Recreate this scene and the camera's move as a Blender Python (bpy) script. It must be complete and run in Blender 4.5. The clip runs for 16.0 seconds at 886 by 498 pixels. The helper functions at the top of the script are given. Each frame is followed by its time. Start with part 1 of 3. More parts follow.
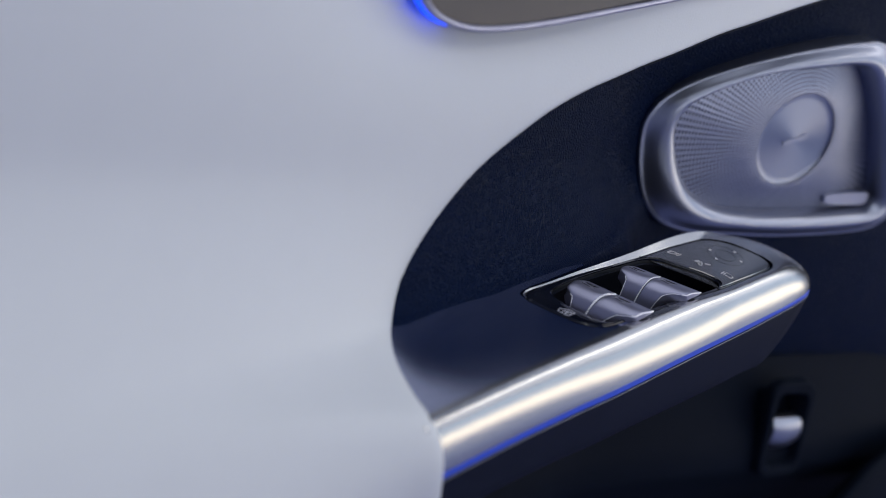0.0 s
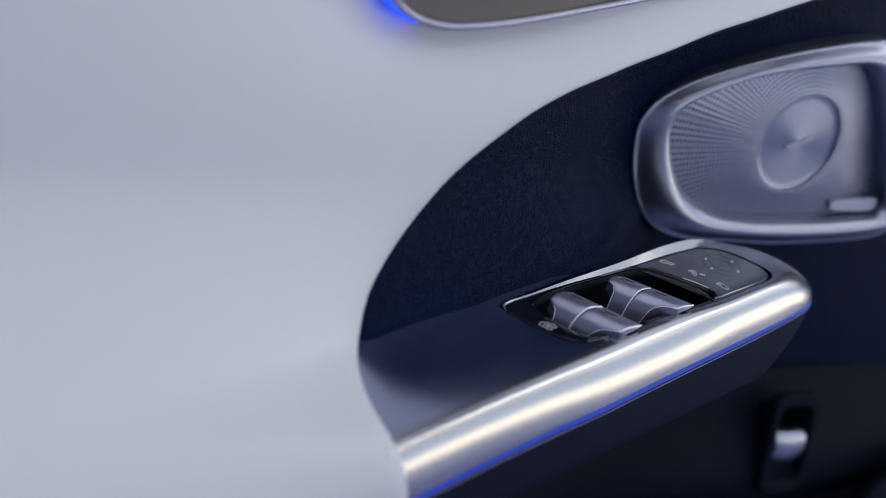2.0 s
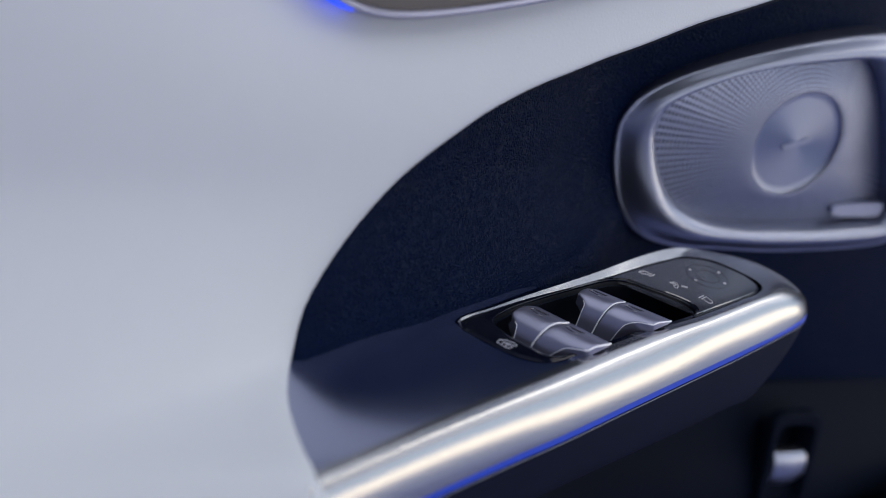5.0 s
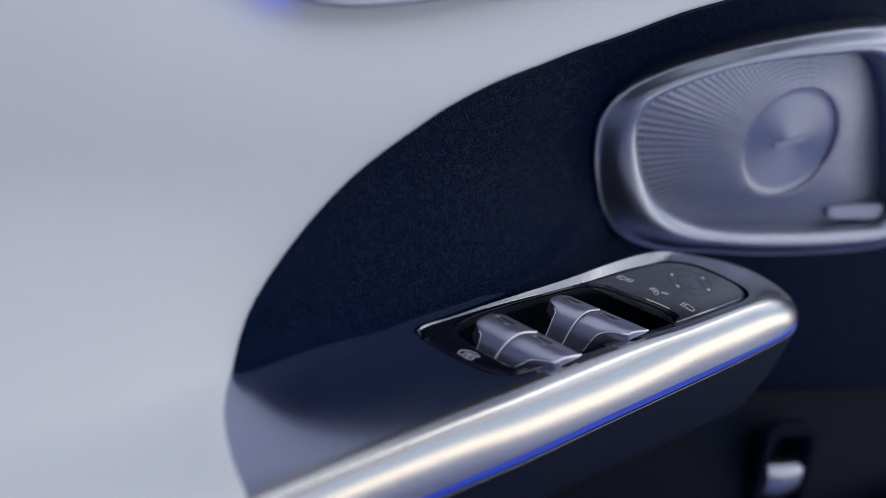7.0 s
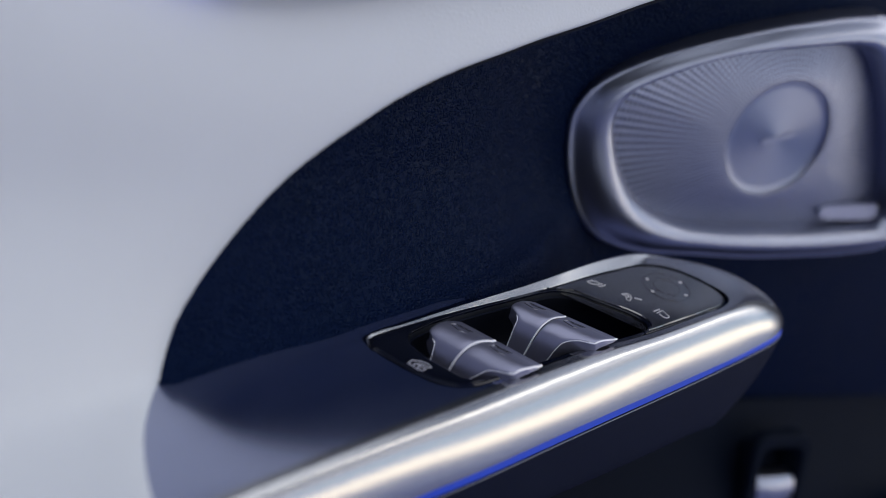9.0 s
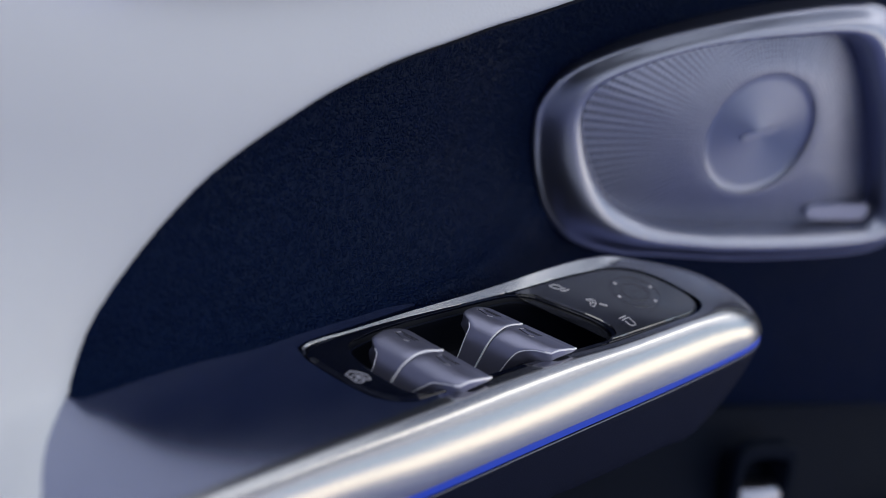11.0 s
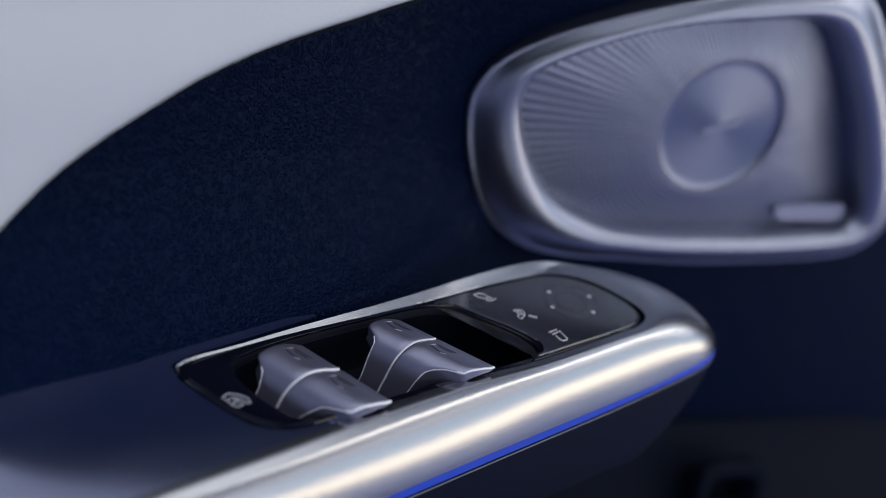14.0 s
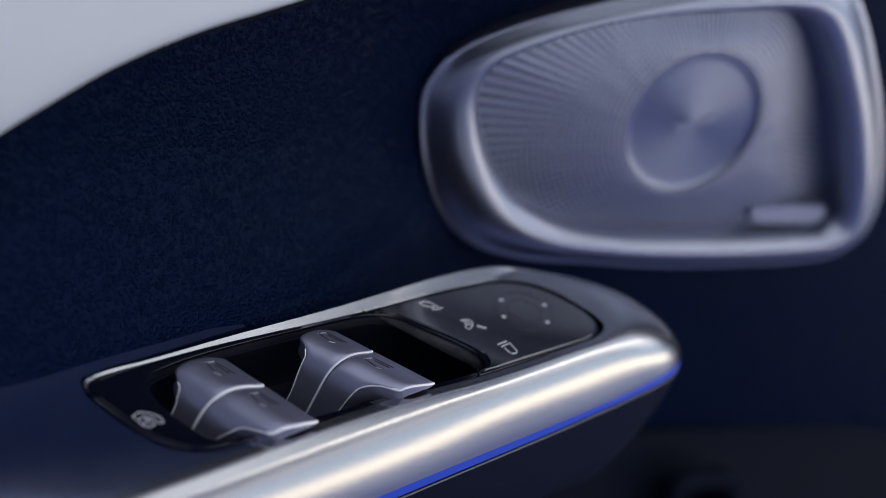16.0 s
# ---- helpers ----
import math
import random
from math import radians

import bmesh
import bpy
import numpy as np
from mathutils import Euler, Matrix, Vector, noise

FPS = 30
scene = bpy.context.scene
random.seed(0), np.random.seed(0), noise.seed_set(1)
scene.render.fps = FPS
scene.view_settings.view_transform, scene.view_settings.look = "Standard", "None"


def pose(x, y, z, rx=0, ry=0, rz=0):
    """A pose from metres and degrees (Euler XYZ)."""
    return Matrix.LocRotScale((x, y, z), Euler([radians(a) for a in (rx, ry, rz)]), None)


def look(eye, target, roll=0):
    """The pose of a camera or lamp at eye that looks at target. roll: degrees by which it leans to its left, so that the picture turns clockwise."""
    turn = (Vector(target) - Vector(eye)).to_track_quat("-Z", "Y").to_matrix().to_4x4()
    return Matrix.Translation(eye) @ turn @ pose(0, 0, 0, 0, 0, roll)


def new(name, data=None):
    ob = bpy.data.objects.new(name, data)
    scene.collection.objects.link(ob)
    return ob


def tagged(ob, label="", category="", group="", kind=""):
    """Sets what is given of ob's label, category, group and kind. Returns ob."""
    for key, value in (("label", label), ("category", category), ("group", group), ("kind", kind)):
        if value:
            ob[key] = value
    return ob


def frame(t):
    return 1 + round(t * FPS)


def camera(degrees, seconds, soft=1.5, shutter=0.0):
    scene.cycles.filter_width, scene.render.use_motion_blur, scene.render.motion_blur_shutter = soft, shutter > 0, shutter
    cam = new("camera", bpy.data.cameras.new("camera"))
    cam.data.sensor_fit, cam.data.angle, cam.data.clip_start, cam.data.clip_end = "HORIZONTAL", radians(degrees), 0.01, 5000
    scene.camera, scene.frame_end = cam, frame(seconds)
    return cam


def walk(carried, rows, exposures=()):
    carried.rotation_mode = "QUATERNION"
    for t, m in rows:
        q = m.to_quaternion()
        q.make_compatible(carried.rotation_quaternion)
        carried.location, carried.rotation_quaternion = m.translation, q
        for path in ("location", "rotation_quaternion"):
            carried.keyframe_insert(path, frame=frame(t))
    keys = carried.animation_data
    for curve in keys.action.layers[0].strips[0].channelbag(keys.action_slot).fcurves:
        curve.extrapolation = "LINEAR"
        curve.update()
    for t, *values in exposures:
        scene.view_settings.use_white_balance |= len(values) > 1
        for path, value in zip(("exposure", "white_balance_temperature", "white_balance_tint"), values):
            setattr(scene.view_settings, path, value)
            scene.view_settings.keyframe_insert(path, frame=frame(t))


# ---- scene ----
cam = camera(42.0, 16.0, soft=0.85)
cam.data.dof.use_dof = True
cam.data.dof.aperture_fstop = 4.4
# the slide: seconds, eye (m), turn (degrees)
PATH = [
    (0.0, 0.18636, -0.51788, 0.13349, 74.699, -11.034, 34.605),
    (0.5, 0.18608, -0.50977, 0.13411, 74.590, -11.063, 34.867),
    (1.0, 0.18589, -0.50162, 0.13462, 74.489, -11.085, 35.126),
    (1.5, 0.18577, -0.49343, 0.13500, 74.393, -11.101, 35.383),
    (2.0, 0.18572, -0.48521, 0.13528, 74.304, -11.111, 35.637),
    (2.5, 0.18572, -0.47695, 0.13546, 74.219, -11.115, 35.888),
    (3.0, 0.18578, -0.46865, 0.13555, 74.139, -11.115, 36.137),
    (3.5, 0.18589, -0.46032, 0.13556, 74.062, -11.112, 36.382),
    (4.0, 0.18604, -0.45196, 0.13549, 73.988, -11.106, 36.623),
    (4.5, 0.18623, -0.44356, 0.13536, 73.916, -11.098, 36.860),
    (5.0, 0.18644, -0.43512, 0.13517, 73.845, -11.088, 37.094),
    (5.5, 0.18668, -0.42665, 0.13494, 73.774, -11.078, 37.323),
    (6.0, 0.18694, -0.41815, 0.13466, 73.703, -11.068, 37.548),
    (6.5, 0.18720, -0.40961, 0.13435, 73.631, -11.059, 37.768),
    (7.0, 0.18747, -0.40104, 0.13402, 73.556, -11.051, 37.983),
    (7.5, 0.18774, -0.39243, 0.13368, 73.480, -11.046, 38.193),
    (8.0, 0.18800, -0.38379, 0.13333, 73.399, -11.043, 38.397),
    (8.5, 0.18824, -0.37512, 0.13299, 73.314, -11.045, 38.597),
    (9.0, 0.18846, -0.36641, 0.13265, 73.224, -11.051, 38.790),
    (9.5, 0.18866, -0.35767, 0.13234, 73.128, -11.063, 38.978),
    (10.0, 0.18882, -0.34890, 0.13205, 73.026, -11.080, 39.160),
    (10.5, 0.18895, -0.34009, 0.13180, 72.915, -11.104, 39.336),
    (11.0, 0.18903, -0.33126, 0.13160, 72.797, -11.136, 39.505),
    (11.5, 0.18905, -0.32239, 0.13145, 72.669, -11.176, 39.668),
    (12.0, 0.18902, -0.31349, 0.13136, 72.532, -11.224, 39.825),
    (12.5, 0.18892, -0.30455, 0.13135, 72.383, -11.282, 39.976),
    (13.0, 0.18875, -0.29559, 0.13141, 72.223, -11.351, 40.119),
    (13.5, 0.18851, -0.28659, 0.13156, 72.051, -11.430, 40.256),
    (14.0, 0.18818, -0.27756, 0.13181, 71.865, -11.522, 40.387),
    (14.5, 0.18776, -0.26851, 0.13216, 71.665, -11.625, 40.511),
    (15.0, 0.18725, -0.25942, 0.13263, 71.450, -11.741, 40.628),
    (15.5, 0.18670, -0.25121, 0.13315, 71.243, -11.858, 40.728),
    (16.0, 0.18636, -0.24668, 0.13348, 71.123, -11.927, 40.781),
]
walk(cam, [(t, pose(x, y, z, rx, ry, rz)) for t, x, y, z, rx, ry, rz in PATH], [(0.0, 0.19, 5500, 13), (16.0, 0.19, 5500, 13)])

# ---- world and light ----
world = bpy.data.worlds.new("studio_light")
scene.world = world
world.use_nodes = True
bg = world.node_tree.nodes["Background"]
bg.inputs["Color"].default_value = (0.42, 0.55, 0.95, 1)
bg.inputs["Strength"].default_value = 0.16
scene.view_settings.exposure = 0.0


def area_lamp(name, eye, target, size_x, size_y, watts, colour):
    data = bpy.data.lights.new(name, "AREA")
    data.shape, data.size, data.size_y, data.energy, data.color = "RECTANGLE", size_x, size_y, watts, colour
    ob = new(name, data)
    ob.matrix_world = look(eye, target)
    return ob


area_lamp("roof_glass_light", (0.38, -0.28, 0.83), (0.38, -0.28, 0.0), 0.95, 1.12, 4.1, (0.985, 0.905, 0.735))
area_lamp("far_window_light", (1.36, -0.40, 0.20), (0.0, -0.40, 0.15), 1.2, 0.70, 3.6, (0.98, 0.90, 0.73))
# raked windscreen
area_lamp("windscreen_light", (0.35, 0.87, 0.625), (0.35, 0.46, -0.115), 1.42, 0.84, 2.5, (1.0, 0.95, 0.84))
# unseen strip added to put the warm upper line into the chrome rail
area_lamp("roof_side_light", (0.74, 0.75, 0.825), (0.74, 0.75, 0.0), 0.18, 0.95, 2.2, (1.0, 0.84, 0.58))
# unseen lamps added to band the rail's reflection; sky to floor name their heights
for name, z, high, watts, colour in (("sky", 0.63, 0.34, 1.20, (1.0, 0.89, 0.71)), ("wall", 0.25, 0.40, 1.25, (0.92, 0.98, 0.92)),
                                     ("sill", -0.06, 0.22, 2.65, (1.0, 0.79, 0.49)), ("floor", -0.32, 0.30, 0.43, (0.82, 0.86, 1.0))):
    area_lamp("rail_band_%s_light" % name, (1.025, 0.72, z), (0.007, 0.084, z), 1.22, high, watts, colour)
area_lamp("door_window_light", (-0.30, 0.22, 0.47), (0.3, 0.22, 0.30), 1.5, 0.40, 3.6, (0.78, 0.86, 1.0))


# ---- materials ----
def material(name, colour, rough=0.5, metal=0.0, grain=0.0, grain_size=400.0, mottled=0.0, mottle_size=14.0, coat=0.0, rough_var=0.0, cells=False, spec=0.5):
    m = bpy.data.materials.new(name)
    m.use_nodes = True
    t = m.node_tree
    b = t.nodes["Principled BSDF"]
    b.inputs["Base Color"].default_value = (*colour, 1)
    b.inputs["Roughness"].default_value = rough
    b.inputs["Metallic"].default_value = metal
    b.inputs["Specular IOR Level"].default_value = spec
    b.inputs["Coat Weight"].default_value = coat
    b.inputs["Coat Roughness"].default_value = 0.08
    co = t.nodes.new("ShaderNodeTexCoord")
    if mottled or rough_var:
        n = t.nodes.new("ShaderNodeTexNoise")
        n.inputs["Scale"].default_value = mottle_size
        n.inputs["Detail"].default_value = 5
        t.links.new(co.outputs["Object"], n.inputs["Vector"])
        if mottled:
            mix = t.nodes.new("ShaderNodeMix")
            mix.data_type = "RGBA"
            mix.inputs[6].default_value = (*[c * (1 - mottled) for c in colour], 1)
            mix.inputs[7].default_value = (*[min(1, c * (1 + mottled)) for c in colour], 1)
            t.links.new(n.outputs["Fac"], mix.inputs[0])
            t.links.new(mix.outputs[2], b.inputs["Base Color"])
        if rough_var:
            mr = t.nodes.new("ShaderNodeMapRange")
            mr.inputs["From Min"].default_value, mr.inputs["From Max"].default_value = 0.3, 0.7
            mr.inputs["To Min"].default_value, mr.inputs["To Max"].default_value = rough - rough_var, rough + rough_var
            t.links.new(n.outputs["Fac"], mr.inputs["Value"])
            t.links.new(mr.outputs["Result"], b.inputs["Roughness"])
    if grain:
        if cells:
            g = t.nodes.new("ShaderNodeTexVoronoi")
            g.feature = "DISTANCE_TO_EDGE"
            g.inputs["Scale"].default_value = grain_size
            warp = t.nodes.new("ShaderNodeTexNoise")
            warp.inputs["Scale"].default_value = grain_size * 0.4
            add = t.nodes.new("ShaderNodeVectorMath")
            add.operation = "MULTIPLY_ADD"
            add.inputs[1].default_value = (1.6 / grain_size,) * 3
            t.links.new(co.outputs["Object"], warp.inputs["Vector"])
            t.links.new(warp.outputs["Color"], add.inputs[0])
            t.links.new(co.outputs["Object"], add.inputs[2])
            t.links.new(add.outputs[0], g.inputs["Vector"])
            pw = t.nodes.new("ShaderNodeMapRange")
            pw.interpolation_type = "SMOOTHSTEP"
            pw.inputs["From Max"].default_value = 0.42
            t.links.new(g.outputs["Distance"], pw.inputs["Value"])
            out = pw.outputs["Result"]
        else:
            g = t.nodes.new("ShaderNodeTexNoise")
            g.inputs["Scale"].default_value = grain_size
            g.inputs["Detail"].default_value = 3
            t.links.new(co.outputs["Object"], g.inputs["Vector"])
            out = g.outputs["Fac"]
        bump = t.nodes.new("ShaderNodeBump")
        bump.inputs["Strength"].default_value = grain
        bump.inputs["Distance"].default_value = 0.0004
        t.links.new(out, bump.inputs["Height"])
        t.links.new(bump.outputs["Normal"], b.inputs["Normal"])
    return m


def glowing(name, colour, strength):
    m = material(name, colour, 0.4)
    b = m.node_tree.nodes["Principled BSDF"]
    b.inputs["Emission Color"].default_value = (*colour, 1)
    b.inputs["Emission Strength"].default_value = strength
    return m


WHITE_LEATHER = material("white_leather", (0.60, 0.622, 0.665), 0.5, grain=0.08, grain_size=620, mottled=0.02, mottle_size=60, cells=True)
DARK_LEATHER = material("midnight_leather", (0.0017, 0.0048, 0.0240), 0.42, grain=1.0, grain_size=590, mottled=0.15, mottle_size=40, rough_var=0.05, cells=True, spec=0.07)
DARK_LEATHER.node_tree.nodes["Principled BSDF"].inputs["Specular Tint"].default_value = (0.42, 0.68, 1.0, 1)
DARK_PLASTIC = material("soft_touch_plastic", (0.0054, 0.0078, 0.0152), 0.55, grain=0.3, grain_size=900, mottled=0.1, mottle_size=50, spec=0.025)
UNDER_PLASTIC = material("fine_grained_plastic", (0.0038, 0.0060, 0.0165), 0.46, grain=0.5, grain_size=1700, mottled=0.1, mottle_size=60, spec=0.10)
SATIN_PANEL = material("satin_dark_lacquer", (0.38, 0.40, 0.51), 0.165, 1.0, grain=0.03, grain_size=900, mottled=0.1, rough_var=0.02, mottle_size=30)
SATIN_CHROME = material("satin_chrome", (0.42, 0.425, 0.445), 0.235, 1.0)
SPEAKER_CHROME = material("dull_chrome", (0.29, 0.31, 0.395), 0.36, 1.0)
PIANO_BLACK = material("piano_black", (0.003, 0.004, 0.010), 0.08, coat=0.6, rough_var=0.03, mottle_size=60)
TOUCH_BLACK = material("touch_surface_dark_grey", (0.015, 0.016, 0.016), 0.045, coat=1.0, rough_var=0.015, mottle_size=120, mottled=0.3, spec=1.0)
TOUCH_BLACK.node_tree.nodes["Principled BSDF"].inputs["Coat IOR"].default_value = 2.0
WELL_BLACK = material("matt_black_well", (0.0022, 0.0032, 0.0075), 0.5, spec=0.10)
ROCKER_GREY = material("graphite_rocker_paint", (0.255, 0.260, 0.360), 0.35, 0.75, grain=0.08, grain_size=2500, mottled=0.05, mottle_size=80)
LIP_HIGHLIGHT = material("lip_highlight_grey", (0.10, 0.11, 0.145), 0.4)
TRIM_SILVER = material("silver_edge_paint", (0.86, 0.86, 0.93), 0.35, 0.2)
ICON_DARK = material("engraved_icon_dark", (0.006, 0.006, 0.01), 0.4)
ICON_WHITE = material("printed_icon_white", (0.52, 0.52, 0.56), 0.5)
RIM_METAL = material("lavender_satin_rim", (0.36, 0.36, 0.46), 0.36, 1.0)
BADGE_METAL = material("dull_badge_metal", (0.34, 0.36, 0.47), 0.5, 1.0)
GRILLE_METAL = material("fluted_grille_metal", (0.30, 0.325, 0.41), 0.48, 1.0, rough_var=0.04, mottle_size=60)
DISC_METAL = material("turned_disc_metal", (0.24, 0.265, 0.36), 0.36, 1.0)
BLUE_GLOW = glowing("blue_ambient_light", (0.018, 0.045, 0.36), 0.33)
ISLAND_GLOW = glowing("blue_back_light", (0.02, 0.07, 0.9), 1.4)
ISLAND_GREY = material("dark_grey_control_panel", (0.046, 0.040, 0.049), 0.35, rough_var=0.04, mottle_size=40)

# navy body colour under the lacquer's gloss
tree = SATIN_PANEL.node_tree
under, both = tree.nodes.new("ShaderNodeBsdfDiffuse"), tree.nodes.new("ShaderNodeAddShader")
under.inputs["Color"].default_value = (0.0055, 0.0095, 0.031, 1)
tree.links.new(tree.nodes["Principled BSDF"].outputs[0], both.inputs[0])
tree.links.new(under.outputs[0], both.inputs[1])
tree.links.new(both.outputs[0], tree.nodes["Material Output"].inputs["Surface"])

# faint lengthwise brushing on the chrome
tree = SATIN_CHROME.node_tree
co, mp, ns, bp = (tree.nodes.new("ShaderNode" + k) for k in ("TexCoord", "Mapping", "TexNoise", "Bump"))
mp.inputs["Rotation"].default_value = (radians(-8), 0, radians(8.6))
mp.inputs["Scale"].default_value = (900, 7, 900)
ns.inputs["Scale"].default_value, ns.inputs["Detail"].default_value = 1.0, 4
bp.inputs["Strength"].default_value, bp.inputs["Distance"].default_value = 0.06, 0.0003
tree.links.new(co.outputs["Object"], mp.inputs["Vector"])
tree.links.new(mp.outputs["Vector"], ns.inputs["Vector"])
tree.links.new(ns.outputs["Fac"], bp.inputs["Height"])
tree.links.new(bp.outputs["Normal"], tree.nodes["Principled BSDF"].inputs["Normal"])

# rows of fine holes fanning out over the grille
tree = GRILLE_METAL.node_tree
link, bsdf = tree.links.new, tree.nodes["Principled BSDF"]


def sum_node(operation, a, b=None):
    n = tree.nodes.new("ShaderNodeMath")
    n.operation = operation
    for k, v in enumerate((a, b)):
        if isinstance(v, (int, float)):
            n.inputs[k].default_value = v
        elif v is not None:
            link(v, n.inputs[k])
    return n.outputs[0]


axes = tree.nodes.new("ShaderNodeSeparateXYZ")
link(tree.nodes.new("ShaderNodeTexCoord").outputs["Object"], axes.inputs[0])
gx, gy = sum_node("SUBTRACT", axes.outputs[0], 0.0018), sum_node("ADD", axes.outputs[1], 0.0028)
reach = sum_node("SQRT", sum_node("ADD", sum_node("MULTIPLY", gx, gx), sum_node("MULTIPLY", gy, gy)))
turn = sum_node("MULTIPLY", sum_node("ADD", sum_node("ARCTAN2", gy, gx), math.pi), 132 / math.tau)
ring = sum_node("MULTIPLY", reach, 1 / 0.0021)
across = sum_node("SUBTRACT", sum_node("FRACT", turn), 0.5)
out_way = sum_node("SUBTRACT", sum_node("FRACT", ring), 0.5)
off = sum_node("SQRT", sum_node("ADD", sum_node("MULTIPLY", across, across), sum_node("MULTIPLY", out_way, out_way)))
hole = tree.nodes.new("ShaderNodeMapRange")
hole.inputs["From Min"].default_value, hole.inputs["From Max"].default_value = 0.30, 0.36
link(off, hole.inputs["Value"])
tone = tree.nodes.new("ShaderNodeMix")
tone.data_type = "RGBA"
tone.inputs[6].default_value, tone.inputs[7].default_value = (0.085, 0.09, 0.125, 1), (0.315, 0.34, 0.455, 1)
link(hole.outputs["Result"], tone.inputs[0])
link(tone.outputs[2], bsdf.inputs["Base Color"])
relief = tree.nodes.new("ShaderNodeBump")
relief.inputs["Strength"].default_value, relief.inputs["Distance"].default_value = 0.5, 0.0004
link(hole.outputs["Result"], relief.inputs["Height"])
link(relief.outputs["Normal"], bsdf.inputs["Normal"])

# brushed tangent on the turned disc
tree = DISC_METAL.node_tree
tangent = tree.nodes.new("ShaderNodeTangent")
tangent.direction_type, tangent.axis = "RADIAL", "Z"
tree.links.new(tangent.outputs[0], tree.nodes["Principled BSDF"].inputs["Tangent"])
tree.nodes["Principled BSDF"].inputs["Anisotropic"].default_value = 0.75
tree.nodes["Principled BSDF"].inputs["Anisotropic Rotation"].default_value = 0.25

# ---- building helpers ----
ARM_B, ARM_A, ARM_N = Vector((0.9848, 0.0, -0.1737)), Vector((0.0291, 0.9859, 0.1649)), Vector((0.1712, -0.1674, 0.9709))


def arm(b, a, h=0.0):
    """A place on the armrest: millimetres to the cabin, forward and out of its top."""
    return (ARM_B * b + ARM_A * a + ARM_N * h) / 1000


def thing(name, place, label, category, group="", kind=""):
    ob = new(name)
    ob.empty_display_size = 0.02
    ob.location = place
    return tagged(ob, label, category, group, kind)


def smooth(bm, angle=38):
    bmesh.ops.recalc_face_normals(bm, faces=bm.faces)
    for f in bm.faces:
        f.smooth = True
    for e in bm.edges:
        if len(e.link_faces) == 2 and e.calc_face_angle(0) > radians(angle):
            e.smooth = False


def part(name, bm, mat, parent=None, label="", place=None, angle=38):
    """Links a bmesh, whose places are the world's (or place's), as one mesh under a thing or a part."""
    smooth(bm, angle)
    me = bpy.data.meshes.new(name)
    bm.to_mesh(me)
    bm.free()
    me.materials.append(mat)
    ob = new(name, me)
    if place is not None:
        ob.matrix_world = place
    if parent is not None:
        bpy.context.view_layer.update()
        ob.parent = parent
        ob.matrix_parent_inverse = parent.matrix_world.inverted()
    return tagged(ob, label)


def spline(points, count, closed=False):
    """Even points on a smooth curve through the given ones (tuples of any length)."""
    p = np.array(points, float)
    n = len(p)
    idx = (lambda i: i % n) if closed else (lambda i: min(max(i, 0), n - 1))
    fine = []
    for i in range(n if closed else n - 1):
        p0, p1, p2, p3 = p[idx(i - 1)], p[idx(i)], p[idx(i + 1)], p[idx(i + 2)]
        for k in range(24):
            t = k / 24
            fine.append(0.5 * (2 * p1 + (p2 - p0) * t + (2 * p0 - 5 * p1 + 4 * p2 - p3) * t * t + (3 * p1 - p0 - 3 * p2 + p3) * t ** 3))
    fine.append(p[0] if closed else p[-1])
    fine = np.array(fine)
    s = np.concatenate([[0], np.cumsum(np.linalg.norm(np.diff(fine, axis=0), axis=1))])
    at = np.linspace(0, s[-1], count + 1)[:-1] if closed else np.linspace(0, s[-1], count)
    return np.stack([np.interp(at, s, fine[:, k]) for k in range(p.shape[1])], 1)


def loft(sections, around=False, along=False, cap=False):
    """A skin over rows of places; around: each row closes; along: the last row meets the first; cap: ends filled."""
    bm = bmesh.new()
    rows = [[bm.verts.new(p) for p in sec] for sec in sections]
    n = len(rows[0])
    for i in range(len(rows) if along else len(rows) - 1):
        r0, r1 = rows[i], rows[(i + 1) % len(rows)]
        for j in range(n if around else n - 1):
            k = (j + 1) % n
            bm.faces.new((r0[j], r0[k], r1[k], r1[j]))
    if cap:
        bm.faces.new(list(reversed(rows[0])))
        bm.faces.new(rows[-1])
    return bm


def tube(points, radius, sides=8, closed=False):
    pts = [Vector(p) for p in points]
    n, sections = len(pts), []
    for i, p in enumerate(pts):
        a, b = pts[(i - 1) % n if closed else max(i - 1, 0)], pts[(i + 1) % n if closed else min(i + 1, n - 1)]
        d = (b - a).normalized()
        u = d.cross(ARM_N if abs(d.dot(ARM_N)) < 0.9 else ARM_B).normalized()
        v = u.cross(d)
        sections.append([p + radius * (math.cos(k * math.tau / sides) * u + math.sin(k * math.tau / sides) * v) for k in range(sides)])
    return loft(sections, around=True, along=closed, cap=not closed)


def slab(loop, normal, thick):
    """A plate: an outline of places, pushed down by thick along normal, its top edge softened."""
    up = Vector(normal)
    c = sum((Vector(p) for p in loop), Vector()) / len(loop)
    soft = min(0.0004, thick * 0.4)
    inner = [Vector(p) + (c - Vector(p)).normalized() * soft for p in loop]
    bm = bmesh.new()
    rows = [[bm.verts.new(q) for q in row] for row in (inner, [Vector(p) - up * soft for p in loop], [Vector(p) - up * thick for p in loop])]
    n = len(loop)
    for r0, r1 in zip(rows, rows[1:]):
        for j in range(n):
            bm.faces.new((r0[j], r0[(j + 1) % n], r1[(j + 1) % n], r1[j]))
    top, low = bm.faces.new(rows[0]), bm.faces.new(list(reversed(rows[2])))
    bmesh.ops.triangulate(bm, faces=[top, low], ngon_method="EAR_CLIP")
    return bm


def joined(pieces):
    """Several bmeshes as one."""
    whole = bmesh.new()
    for bm in pieces:
        me = bpy.data.meshes.new("piece")
        bm.to_mesh(me)
        bm.free()
        whole.from_mesh(me)
        bpy.data.meshes.remove(me)
    return whole


